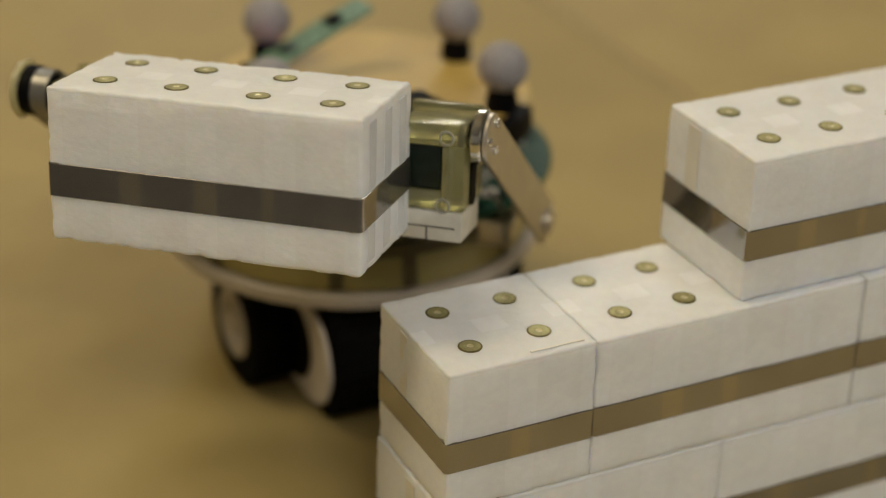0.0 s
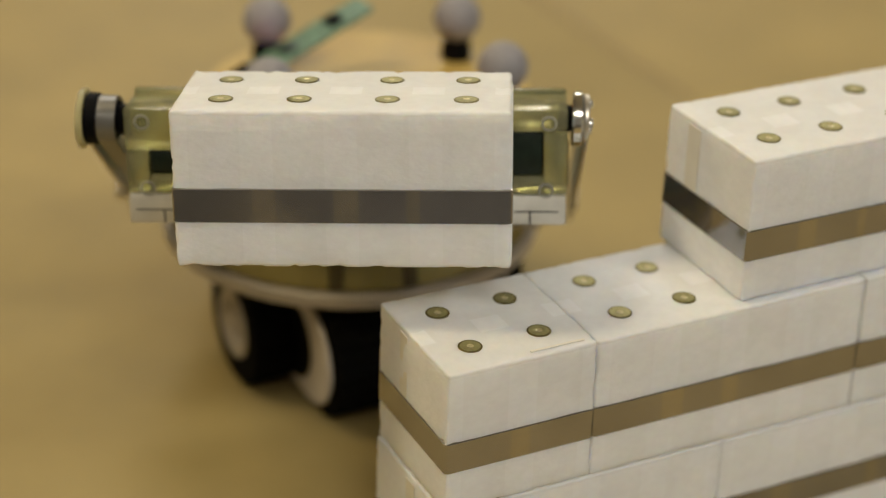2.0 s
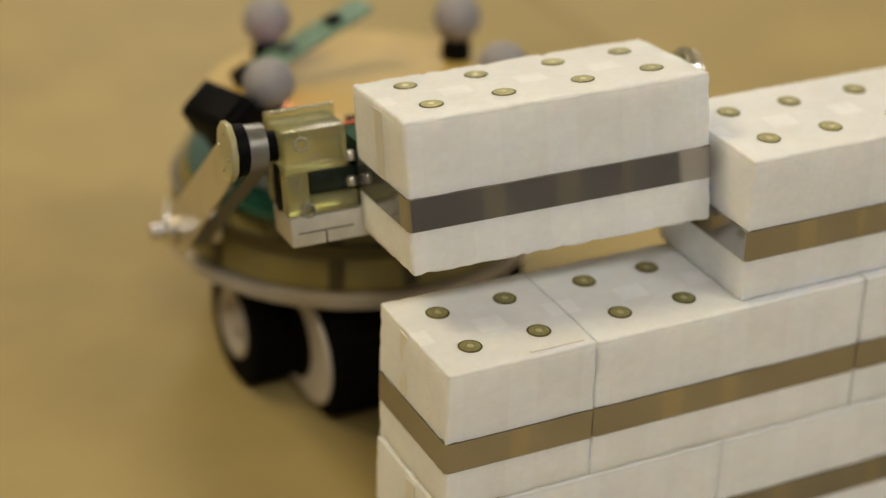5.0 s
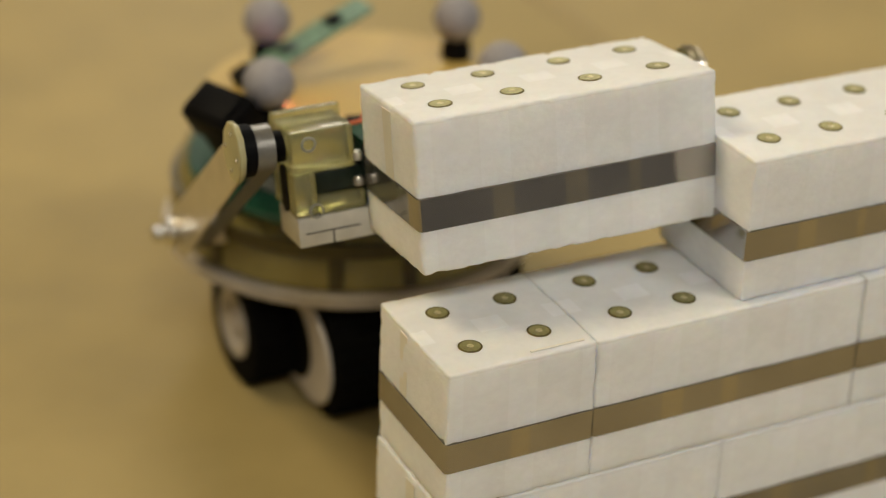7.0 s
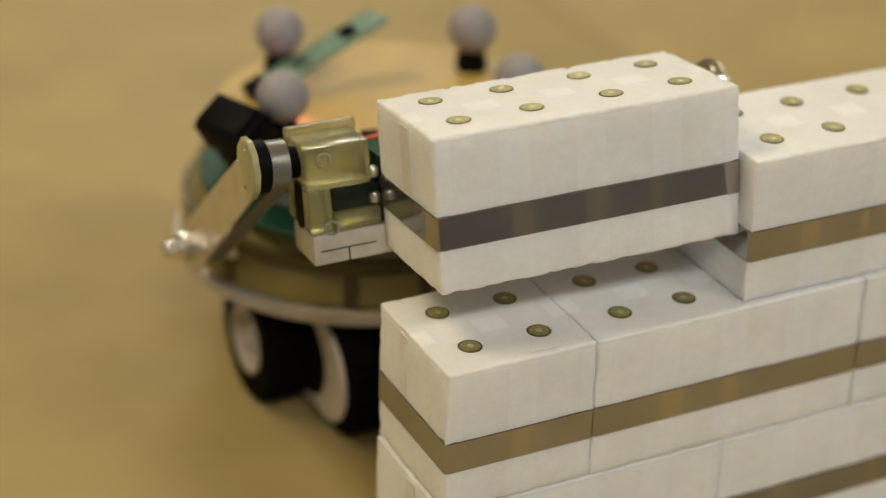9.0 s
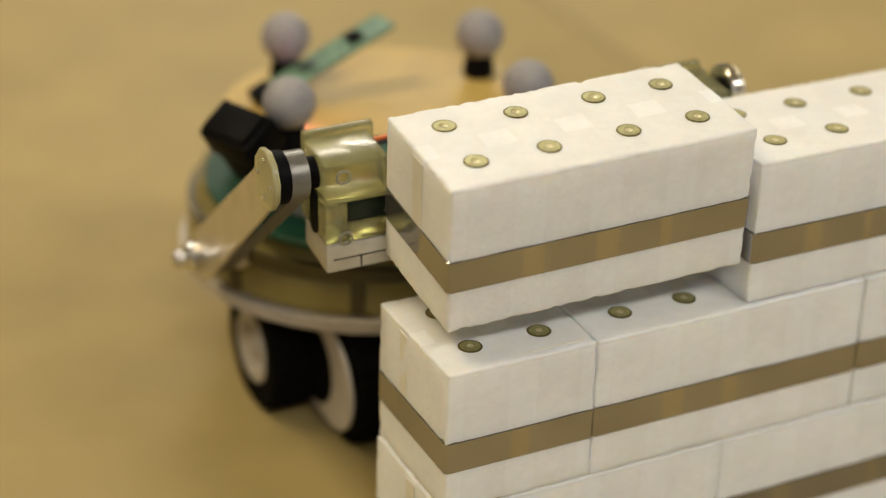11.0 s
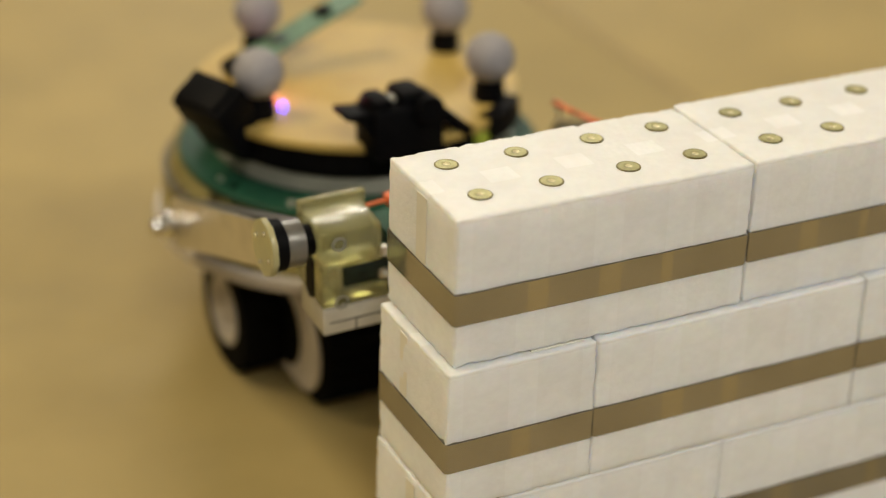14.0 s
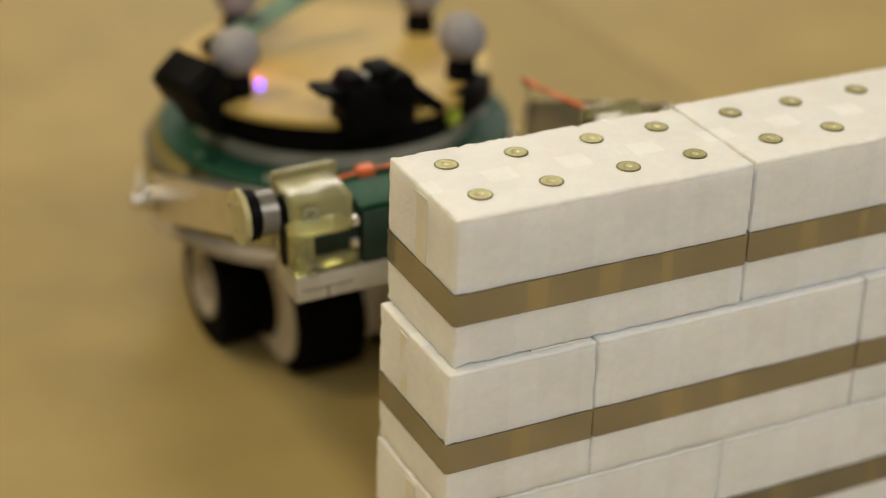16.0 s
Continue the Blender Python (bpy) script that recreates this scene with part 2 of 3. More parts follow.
# ---------------------------------------------------------------- the room
def room():
    x0, x1, y0, y1 = -4.0, 6.0, -4.6, 8.0
    seam = 0.378
    # Dark floor out of view, added so the brown tape reflects dark.
    floor = part("floor", box(x0, x1, y0, y1, -0.05, -0.012, 0), DARK_FLOOR)
    tagged(floor, "unseen dark grey floor around the tan panels, for dark tape reflections", "floor", kind="structure")
    # Near and left edges lie unseen, set by where the tape reflects dark.
    deck = part("ground_panel", box(-0.50, seam - 0.002, -0.42, 6.0, -0.012, 0.0, 0.0015), FLOOR)
    part("floor_panel", box(seam + 0.002, 4.4, -0.42, 6.0, -0.012, -0.0002, 0.0015), FLOOR, deck)
    part("floor_seam", box(seam - 0.002, seam + 0.002, -0.42, 6.0, -0.012, -0.0012, 0), SEAM, deck)
    tagged(deck, "smooth tan floor panels with a thin seam between", "floor", kind="structure")
    for name, a in (("wall_north", (x0, x1, y1, y1 + 0.1)), ("wall_south", (x0, x1, y0 - 0.1, y0)),
                    ("wall_west", (x0 - 0.1, x0, y0, y1)), ("wall_east", (x1, x1 + 0.1, y0, y1))):
        w = part(name, box(*a, -0.03, CEILING, 0), WALL)
        tagged(w, "plain light beige painted room wall", "wall", kind="structure")
    c = part("ceiling", box(x0 - 0.1, x1 + 0.1, y0 - 0.1, y1 + 0.1, CEILING, CEILING + 0.1, 0), CEIL)
    tagged(c, "plain pale painted ceiling", "ceiling", kind="structure")


# Unseen fixture and area lamp, added as a source of light.
def added_ceiling_lamp(x, y, watts, colour):
    top = empty("added_ceiling_light")
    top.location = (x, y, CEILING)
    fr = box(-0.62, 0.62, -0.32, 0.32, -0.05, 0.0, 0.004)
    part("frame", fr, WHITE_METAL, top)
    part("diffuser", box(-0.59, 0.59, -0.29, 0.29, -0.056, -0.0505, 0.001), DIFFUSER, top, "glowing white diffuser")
    tagged(top, "unseen ceiling light with a glowing white diffuser, added to light the bricks", "ceiling light", "ceiling lights")
    data = bpy.data.lights.new("added_ceiling_lamp", "AREA")
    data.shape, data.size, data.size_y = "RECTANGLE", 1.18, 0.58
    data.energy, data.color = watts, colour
    lamp = new("added_ceiling_lamp", data)
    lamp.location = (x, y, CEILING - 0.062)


# ---------------------------------------------------------------- foam bricks
L, W, H, COURSE = 0.120, 0.0550, 0.0581, 0.0583
BAND_LOW, BAND_HIGH = 0.0172, 0.0293
COLUMNS = (-0.0437, -0.0157, 0.0157, 0.0437)
ROWS = (-0.0122, 0.0145)


def foam_body(length, seed, deep):
    """A cut foam block with worn, slightly wavy edges; its base is at z = 0."""
    h = Vector((length / 2, deep / 2, H / 2))
    r = 0.0016 if seed == 7 else 0.0012

    def steps(half, n):
        inner = [-half + r + (2 * half - 2 * r) * k / n for k in range(n + 1)]
        return [-half, -half + r * 0.45] + inner + [half - r * 0.45, half]
    bm = bmesh.new()
    n = (int(length / 0.0021), 25, 25)
    for axis in range(3):
        u, v = (axis + 1) % 3, (axis + 2) % 3
        su, sv = steps(h[u], n[u]), steps(h[v], n[v])
        for side in (-1, 1):
            grid = []
            for a in su:
                line = []
                for b in sv:
                    p = Vector((0, 0, 0))
                    p[axis], p[u], p[v] = side * h[axis], a, b
                    line.append(bm.verts.new(p))
                grid.append(line)
            for i in range(len(su) - 1):
                for j in range(len(sv) - 1):
                    bm.faces.new((grid[i][j], grid[i + 1][j], grid[i + 1][j + 1], grid[i][j + 1]))
    bmesh.ops.remove_doubles(bm, verts=bm.verts, dist=1e-6)
    off = Vector((seed * 3.7, seed * 1.3, seed * 2.1))
    for vert in bm.verts:
        p = vert.co.copy()
        core = Vector([max(-h[k] + r, min(h[k] - r, p[k])) for k in range(3)])
        d = p - core
        near = sum(1 for k in range(3) if abs(p[k]) > h[k] - 0.004)
        if d.length > 1e-9:
            p = core + d.normalized() * r
        else:
            d = p
        lump = noise.noise((p + off) * 70) * 0.00018 + noise.noise((p + off) * 300) * 0.00006
        if near >= 2:
            lump += min(0.0, noise.noise((p + off) * 140) * (0.0007 if seed == 7 else 0.0004) + noise.noise((p + off) * 420) * (0.0009 if seed == 7 else 0.0006) - 0.0001)
        direction = d.normalized() if d.length > 1e-9 else p.normalized()
        if near < 2:
            k = max(range(3), key=lambda q: abs(p[q]) / h[q])
            direction = Vector((0, 0, 0))
            direction[k] = math.copysign(1, p[k])
        vert.co = p + direction * lump
        vert.co.z += H / 2
        vert.co.y += (deep - W) / 2
    return bm


def tape_loop(length, low, high, out, deep):
    """A tape wound once round the four upright faces."""
    hx, hy, c = length / 2 + out, deep / 2 + out, 0.0018
    pts = []
    for cx, cy, a0 in ((hx - c, hy - c, 0), (-hx + c, hy - c, 90), (-hx + c, -hy + c, 180), (hx - c, -hy + c, 270)):
        for k in range(4):
            t = radians(a0 + 30 * k)
            pts.append((cx + c * math.cos(t), cy + c * math.sin(t)))
    bm = bmesh.new()
    rows = []
    for scale_in, z in ((0.0009, low - 0.0007), (0, low), (0, high), (0.0009, high + 0.0007)):
        rows.append([bm.verts.new((x * (1 - scale_in / hx), y * (1 - scale_in / hy) + (deep - W) / 2, z)) for x, y in pts])
    for a, b in zip(rows, rows[1:]):
        for k in range(len(pts)):
            j = (k + 1) % len(pts)
            bm.faces.new((a[k], a[j], b[j], b[k]))
    return bm


DISC = {}
# where the tape overlaps, as shares of each brick's length
LAPS = {1: ((0.30, 0.36), (0.72, 0.80)), 2: ((0.22, 0.30), (0.61, 0.66)), 3: ((0.43, 0.56),), 4: ((0.245, 0.325), (0.47, 0.53)),
        5: ((0.20, 0.28), (0.55, 0.62)), 6: ((0.19, 0.26), (0.42, 0.45), (0.66, 0.74)), 7: ((0.235, 0.305), (0.475, 0.55), (0.69, 0.73))}


def metal_disc(parent, x, y):
    m = Matrix.Translation((x, y, H))
    if not DISC:
        d = part("metal_disc", lathe([(0, 0.00022), (0.0011, 0.00022), (0.0013, 0.00036), (0.0030, 0.00038), (0.0034, 0.00026), (0.0038, 0.00038), (0.0043, 0.00034), (0.0045, 0.0002), (0.0045, -0.001)], 24), (BRASS, BRASS_DARK, BRASS_LIGHT), parent, "dull brass disc", at=m)
        for p in d.data.polygons:
            r = math.hypot(p.center.x, p.center.y)
            p.use_smooth = True
            p.material_index = 2 if r < 0.0012 else (1 if r > 0.0036 else 0)
        DISC["mesh"] = d.data
        return d
    o = new("metal_disc", DISC["mesh"])
    o.parent = parent
    o.matrix_basis = m
    o["label"] = "dull brass disc"
    return o


def foam_brick(label, seed, half=False, deep=0.0580, length=L, shift=0.0):
    length = 0.0604 if half else length
    top = empty("foam_brick")
    part("body", foam_body(length, seed, deep), FOAM, top)
    part("tape_band", tape_loop(length, BAND_LOW, BAND_HIGH, 0.0004, deep), BROWN_TAPE, top, "brown glossy tape band")
    columns = (-0.0140, 0.0140) if half else COLUMNS
    # laps in the band where a second layer of tape shows paler
    for start, stop in LAPS[seed]:
        part("tape_lap", box((start - 0.5) * length, (stop - 0.5) * length, -W / 2 - 0.00044, -W / 2 - 0.0003, BAND_LOW + 0.0001, BAND_HIGH - 0.0001, 0), PALE_TAPE, top, "paler overlap of brown tape")
    for x in columns:
        for y in ROWS:
            metal_disc(top, x + shift, y)
    tagged(top, label, "brick", "foam bricks")
    return top


def yellow_end(top, length, x0, x1):
    """A narrow yellowed strip of tape up one end of the brick."""
    part("end_tape", box(-length / 2 - 0.0002, -length / 2 + 0.0002, x0, x1, BAND_HIGH + 0.0004, H - 0.0025, 0), YELLOW_TAPE, top, "yellowed tape strip")


def wall_of_bricks():
    plain = "white foam brick with brown tape band, laid in the wall"
    low = [(0.0600, 0.0277, 0.0, 0.0, 1), (0.1803, 0.0275, 0.0, -0.1, 2)]
    for x, y, z, rz, seed in low:
        b = foam_brick(plain, seed, length=0.1210 if seed == 1 else L)
        b.matrix_basis = pose(x, y, z, 0, 0, rz)
        if seed == 1:
            yellow_end(b, 0.1210, -0.004, 0.003)
    half = foam_brick("half-length white foam brick with brown tape band", 3, half=True)
    half.matrix_basis = pose(0.0304, 0.0275, COURSE, 0, 0, 0)
    yellow_end(half, 0.06, 0.006, 0.012)
    part("tape_edge", box(0.0040, 0.0260, -0.0248, -0.0238, H - 0.0002, H + 0.0004, 0.0001, 1), YELLOW_TAPE, half, "lifted pale edge of clear tape")
    for x, seed, long in ((0.1204, 4, 0.1194), (0.2410, 5, 0.1206)):
        b = foam_brick(plain, seed, length=long, shift=0.0019 if seed == 4 else 0.0002)
        b.matrix_basis = pose(x, 0.0275, COURSE, 0, 0, 0)
    b = foam_brick("white foam brick with brown tape band, topping the wall", 6)
    yellow_end(b, L, 0.008, 0.016)
    carried = foam_brick("white foam brick with brown tape band, held by the robot", 7, deep=0.0565)
    yellow_end(carried, L, -0.004, 0.004)
    for y0, y1 in ((-0.0200, -0.0125), (-0.0030, 0.0050), (0.0140, 0.0220)):
        part("end_tape", box(L / 2 - 0.0004, L / 2 + 0.00015, y0, y1, 0.0035, H - 0.0035, 0), CLEAR_TAPE, carried, "glossy clear tape strip")
    return b, carried


# ---------------------------------------------------------------- the robot
def bolt(r=0.0032, h=0.0016):
    return lathe([(0, 0), (r, 0), (r, h * 0.7), (r * 0.8, h), (r * 0.35, h), (r * 0.3, h * 0.5), (0, h * 0.5)], 12)


def robot_base(robot):
    # wheels
    tyre_profile = [(0.0172, 0.0), (0.0275, 0.0), (0.0290, 0.0020), (0.0292, 0.011), (0.0290, 0.020), (0.0275, 0.022), (0.0172, 0.0215)]
    for side in (-1, 1):
        m = Matrix.Translation((side * 0.0462, -0.0210, 0.0293)) @ Matrix.Rotation(radians(90 * side), 4, "Y")
        w = part("wheel", lathe([(0, 0.0), (0.0170, 0.0), (0.0170, 0.0212), (0.0162, 0.0224), (0.0125, 0.0220), (0.0115, 0.0180), (0.0060, 0.0180), (0.0052, 0.0222), (0, 0.0222)], 40, m), GREY_WHITE, robot, "off-white wheel hub")
        part("tyre", lathe(tyre_profile, 48, m), RUBBER, w, "black rubber tyre")
        # tread pads
        bm = bmesh.new()
        for k in range(30):
            a = 2 * math.pi * k / 30
            box(-0.0008, 0.0008, -0.0012, 0.0012, -0.010, 0.010, 0, bm=bm)
            for v in bm.verts[-8:]:
                v.co = Matrix.Rotation(a, 4, "Z") @ (Vector((0.0292, 0, 0.011)) + v.co)
        bm.transform(m)
        tread = part("tread", bm, RUBBER, w, smooth=False)
        tagged(tread, kind="stuff")
        # track with its side plates
        s = -1 if side < 0 else 1
        x_in, x_out = 0.0130, 0.0445
        a, b = sorted((s * x_in, s * x_out))
        track = part("track", extrude_yz(stadium(-0.0630, 0.0500, 0.0290, 0.0290, 0.0270, 0.0270), a, b, 0.0015), RUBBER, robot, "black rubber track")
        bm = bmesh.new()
        n, y0, y1, rr = 48, -0.0630, 0.0500, 0.0280
        run, arc = y1 - y0, math.pi * rr
        for k in range(n):
            t = k / n * 2 * (run + arc)
            if t < run:
                y, z, an = y0 + t, 0.0570, 0
            elif t < run + arc:
                u = (t - run) / rr
                y, z, an = y1 + 0.028 * math.sin(u), 0.0290 + 0.028 * math.cos(u), -u
            elif t < 2 * run + arc:
                y, z, an = y1 - (t - run - arc), 0.0010, 0
            else:
                u = (t - 2 * run - arc) / rr
                y, z, an = y0 - 0.028 * math.sin(u), 0.0290 - 0.028 * math.cos(u), -u
            own = box(a + 0.001, b - 0.001, -0.0011, 0.0011, -0.001, 0.001, 0)
            merge(bm, own, Matrix.Translation((0, y, z)) @ Matrix.Rotation(an, 4, "X"))
        rest = part("track_rest", bm, RUBBER, track, smooth=False)
        tagged(rest, kind="stuff")
        for xx, nm in ((s * (x_out + 0.0012), "outer_plate"), (s * (x_in - 0.0012), "inner_plate")):
            p0, p1 = sorted((xx, xx + s * 0.0022 if nm == "outer_plate" else xx - s * 0.0022))
            pl = part("side_plate", extrude_yz(stadium(-0.0625, 0.0500, 0.0300, 0.0300, 0.0232, 0.0232), p0, p1, 0.0006), GREY_WHITE, track, "off-white side plate")
            if nm == "outer_plate":
                # Black sheet laid on the plate as its shadow, leaving a pale crescent.
                q0, q1 = sorted((xx + s * 0.0020, xx + s * 0.0030))
                part("plate_shadow", extrude_yz(stadium(-0.0470, 0.0350, 0.0305, 0.0305, 0.0185, 0.0185), q0, q1, 0), RUBBER, track, "black sheet on the plate, painted for the shadow there")
        p0, p1 = sorted((s * (x_out + 0.0012), s * (x_out + 0.0034)))
        part("bracket", box(p0, p1, -0.048, 0.048, 0.045, 0.0584, 0.0006), GREY_WHITE, track)
    part("chassis_block", box(-0.0085, 0.0085, -0.0700, 0.066, 0.012, 0.0584, 0.002), GREY_WHITE, robot, "off-white block between the tracks")
    # deck and body
    part("base_ring", lathe([(0, 0.0585), (0.0872, 0.0585), (0.0880, 0.0593), (0.0880, 0.0640), (0.0870, 0.0650), (0, 0.0650)], 72), GREY_WHITE, robot, "off-white base ring")
    body = part("body_shell", lathe([(0, 0.0652), (0.0835, 0.0652), (0.0848, 0.0662), (0.0846, 0.0720), (0.0782, 0.0940), (0.0770, 0.0950), (0, 0.0950)], 72), OLIVE, robot, "glossy olive translucent body")
    for deg in (-158, -118, -96, -60, -20, 20, 60, 100, 140):
        own = extrude_yz([(0.0832, 0.0668), (0.0862, 0.0668), (0.0856, 0.0725), (0.0796, 0.0938), (0.0770, 0.0938)], -0.0032, 0.0032, 0.0003)
        part("rib", own, OLIVE_DARK, body, at=Matrix.Rotation(radians(deg - 90), 4, "Z"))
    board = part("circuit_board", disc_z(0.0838, 0.0952, 0.0985, 0.0060, -0.0080, segments=80), GREEN, robot, "round green circuit board")
    rnd = random.Random(5)
    for k in range(30):
        a, r = radians(rnd.uniform(0, 360)), rnd.uniform(0.0730, 0.0800)
        sx, sy, hz = rnd.uniform(0.0006, 0.0020), rnd.uniform(0.0006, 0.0016), rnd.uniform(0.0006, 0.0016)
        part("chip", box(-sx, sx, -sy, sy, 0.0985, 0.0985 + hz, 0.0001, 1), rnd.choice((BLACK, BLACK, BLACK, STEEL, SPACER)), board,
             at=Matrix.Translation((0.0060, -0.0080, 0)) @ Matrix.Rotation(a, 4, "Z") @ Matrix.Translation((r, 0, 0)))
    mid = Matrix.Translation((0.0060, -0.0040, 0))
    part("spacer_ring", lathe([(0, 0.0987), (0.0672, 0.0987), (0.0680, 0.0995), (0.0680, 0.1062), (0.0672, 0.1070), (0, 0.1070)], 72, mid), SPACER, robot, "pale grey spacer ring")
    part("sensor_ring", lathe([(0, 0.1072), (0.0680, 0.1072), (0.0695, 0.1085), (0.0712, 0.1190), (0.0700, 0.1217), (0, 0.1217)], 72, mid), BLACK, robot, "black sensor ring")
    # raised black segment of the ring beside the camera
    arc, sweep = bmesh.new(), [radians(-62 + 2 * k) for k in range(12)]
    rows = [[arc.verts.new((0.0060 + r * math.cos(q), -0.0040 + r * math.sin(q), z)) for q in sweep] for r, z in ((0.0753, 0.1150), (0.0775, 0.1165), (0.0770, 0.1272), (0.0700, 0.1276), (0.0690, 0.1264), (0.0753, 0.1262))]
    for i in range(6):
        for k in range(11):
            arc.faces.new((rows[i][k], rows[i][k + 1], rows[(i + 1) % 6][k + 1], rows[(i + 1) % 6][k]))
    arc.faces.new([r[0] for r in rows])
    arc.faces.new([r[-1] for r in rows])
    part("ring_segment", arc, BLACK, robot, "black raised ring segment")
    part("top_plate", disc_z(0.0750, 0.1219, 0.1261, 0.0060, -0.0040, segments=80, bevel=0.0008), PLATE, robot, "orange tan round top plate")


TOP, EDGE = 0.1261, 0.1366


def robot_top(robot):
    # marker balls on short black stems
    for x, y in ((-0.0504, -0.0265), (-0.0230, 0.0460), (0.0610, 0.0155), (0.0520, -0.0484)):
        own = bmesh.new()
        bmesh.ops.create_uvsphere(own, u_segments=28, v_segments=18, radius=0.0113)
        own.transform(Matrix.Translation((x, y, TOP + 0.0200)))
        ball = part("marker_ball", own, BALL, robot, "grey marker ball")
        part("stem", lathe([(0, TOP), (0.0072, TOP), (0.0075, TOP + 0.002), (0.0062, TOP + 0.0105), (0, TOP + 0.0105)], 24, Matrix.Translation((x, y, 0))), BLACK, ball, "black stem")
    # upright green stick board
    a, b = Vector((-0.0335, 0.0200, TOP + 0.0090)), Vector((0.0185, 0.0265, TOP + 0.0290))
    d = (b - a)
    m = Matrix.Translation(a) @ d.to_track_quat("X", "Z").to_matrix().to_4x4()
    stick = part("stick_board", box(-0.010, d.length, -0.0082, 0.0082, -0.0009, 0.0009, 0.0003), PALE_GREEN, robot, "slanted pale green circuit board", at=m)
    part("chip", box(d.length * 0.62, d.length * 0.75, -0.0045, 0.0045, 0.0009, 0.0024, 0.0003), BLACK, stick)
    part("chip", box(d.length * 0.15, d.length * 0.30, -0.004, 0.004, 0.0009, 0.0020, 0.0003), DARK_PCB, stick)
    part("socket", box(-0.016, -0.006, -0.0070, 0.0070, -0.0085, 0.003, 0.0006), BLACK, stick)
    # black side module
    side = part("side_module", box(-0.0100, 0.0095, -0.0150, 0.0150, -0.002, 0.0135, 0.002), BLACK, robot, "black plastic module", at=pose(-0.0690, -0.0270, EDGE - 0.006, 0, -32, 22))
    part("cover", box(-0.008, 0.008, -0.0125, 0.0125, 0.0137, 0.0160, 0.001), BLACK, side)
    part("foot", box(-0.0085, 0.0080, -0.0130, 0.0130, -0.020, -0.0022, 0.0015), BLACK, side)
    # front camera cluster
    front = part("camera_module", box(-0.0230, 0.0110, -0.011, 0.010, -0.017, 0.0072, 0.003), BLACK, robot, "black camera module", at=pose(0.0020, -0.0725, EDGE + 0.0015, 0, 0, 4))
    part("camera_head", box(-0.0225, -0.0130, -0.0090, 0.0070, 0.0050, 0.0112, 0.0028), BLACK, front)
    part("camera_head", box(-0.0100, 0.0030, -0.0090, 0.0070, 0.0050, 0.0128, 0.0030), BLACK, front)
    # Solid pale disc stands for light glinting off a lens.
    part("lens_glint", disc_z(0.0030, 0.0072, 0.0098, -0.0118, -0.0020, 20, 0.0008), SPACER, front, "pale grey glint of a lens")
    part("lens", merge(None, lathe([(0, 0), (0.0055, 0), (0.0062, 0.001), (0.0062, 0.004), (0.0045, 0.0045), (0, 0.003)], 24), Matrix.Translation((0.001, -0.0105, 0.0050)) @ Matrix.Rotation(radians(90), 4, "X")), BLACK, front, "dark glossy lens")
    part("flap", box(-0.0085, 0.0085, -0.007, 0.007, -0.0014, 0.0014, 0.0004), BLACK, front, at=pose(-0.0260, 0.0, 0.0040, 0, 8, 0))
    part("flap", box(-0.0080, 0.0080, -0.007, 0.007, -0.0014, 0.0014, 0.0004), BLACK, front, at=pose(-0.0235, 0.0, -0.0030, 0, 52, 0))
    part("flap", box(-0.0170, 0.0180, -0.008, 0.007, -0.0040, 0.0016, 0.0008), BLACK, front, at=pose(0.0140, 0.002, -0.0015, 0, 40, 0))
    # lamps on the top plate
    def lamp_dome(x, y, r, h, mat, name, label):
        part(name, lathe([(0, TOP), (r, TOP), (r, TOP + h - r), (r * 0.7, TOP + h - r * 0.3), (0, TOP + h)], 16, Matrix.Translation((x, y, 0))), mat, robot, label)
    lamp_dome(-0.0385, -0.0245, 0.0016, 0.0040, BLUE_LED, "blue_lamp", "small glowing blue lamp")
    lamp_dome(-0.0590, -0.0200, 0.0008, 0.0025, BLUE_LED, "blue_lamp", "small glowing blue lamp")
    lamp_dome(-0.0235, 0.0350, 0.0012, 0.0045, BLUE_LED, "blue_lamp", "small glowing blue lamp")
    # Red emitter added out of sight behind a ball, for the plate's pink glow.
    lamp_dome(-0.0432, -0.0123, 0.0014, 0.0058, RED_GLOW, "hidden_red_glow", "hidden red lamp, added for the pink glow on the plate")
    part("green_lamp", lathe([(0, 0), (0.0042, 0), (0.0042, 0.003), (0, 0.0048)], 16, Matrix.Translation((0.0375, -0.0685, 0.1165)) @ Matrix.Rotation(radians(26), 4, "Z") @ Matrix.Rotation(radians(90), 4, "X")), GREEN_LED, robot, "yellow-green indicator lamp")
    for x, y, mat in ((0.0690, -0.0325, SPACER), (0.0330, -0.0755, GREY_WHITE)):
        part("round_button", lathe([(0, 0), (0.0040, 0), (0.0040, 0.002), (0.0032, 0.003), (0, 0.003)], 20, Matrix.Translation((x, y, 0.0985))), mat, robot, "pale grey round button")


ARM = 0.1247
PIVOT_Y, PIVOT_Z = -0.0331, -0.0328 + Z0


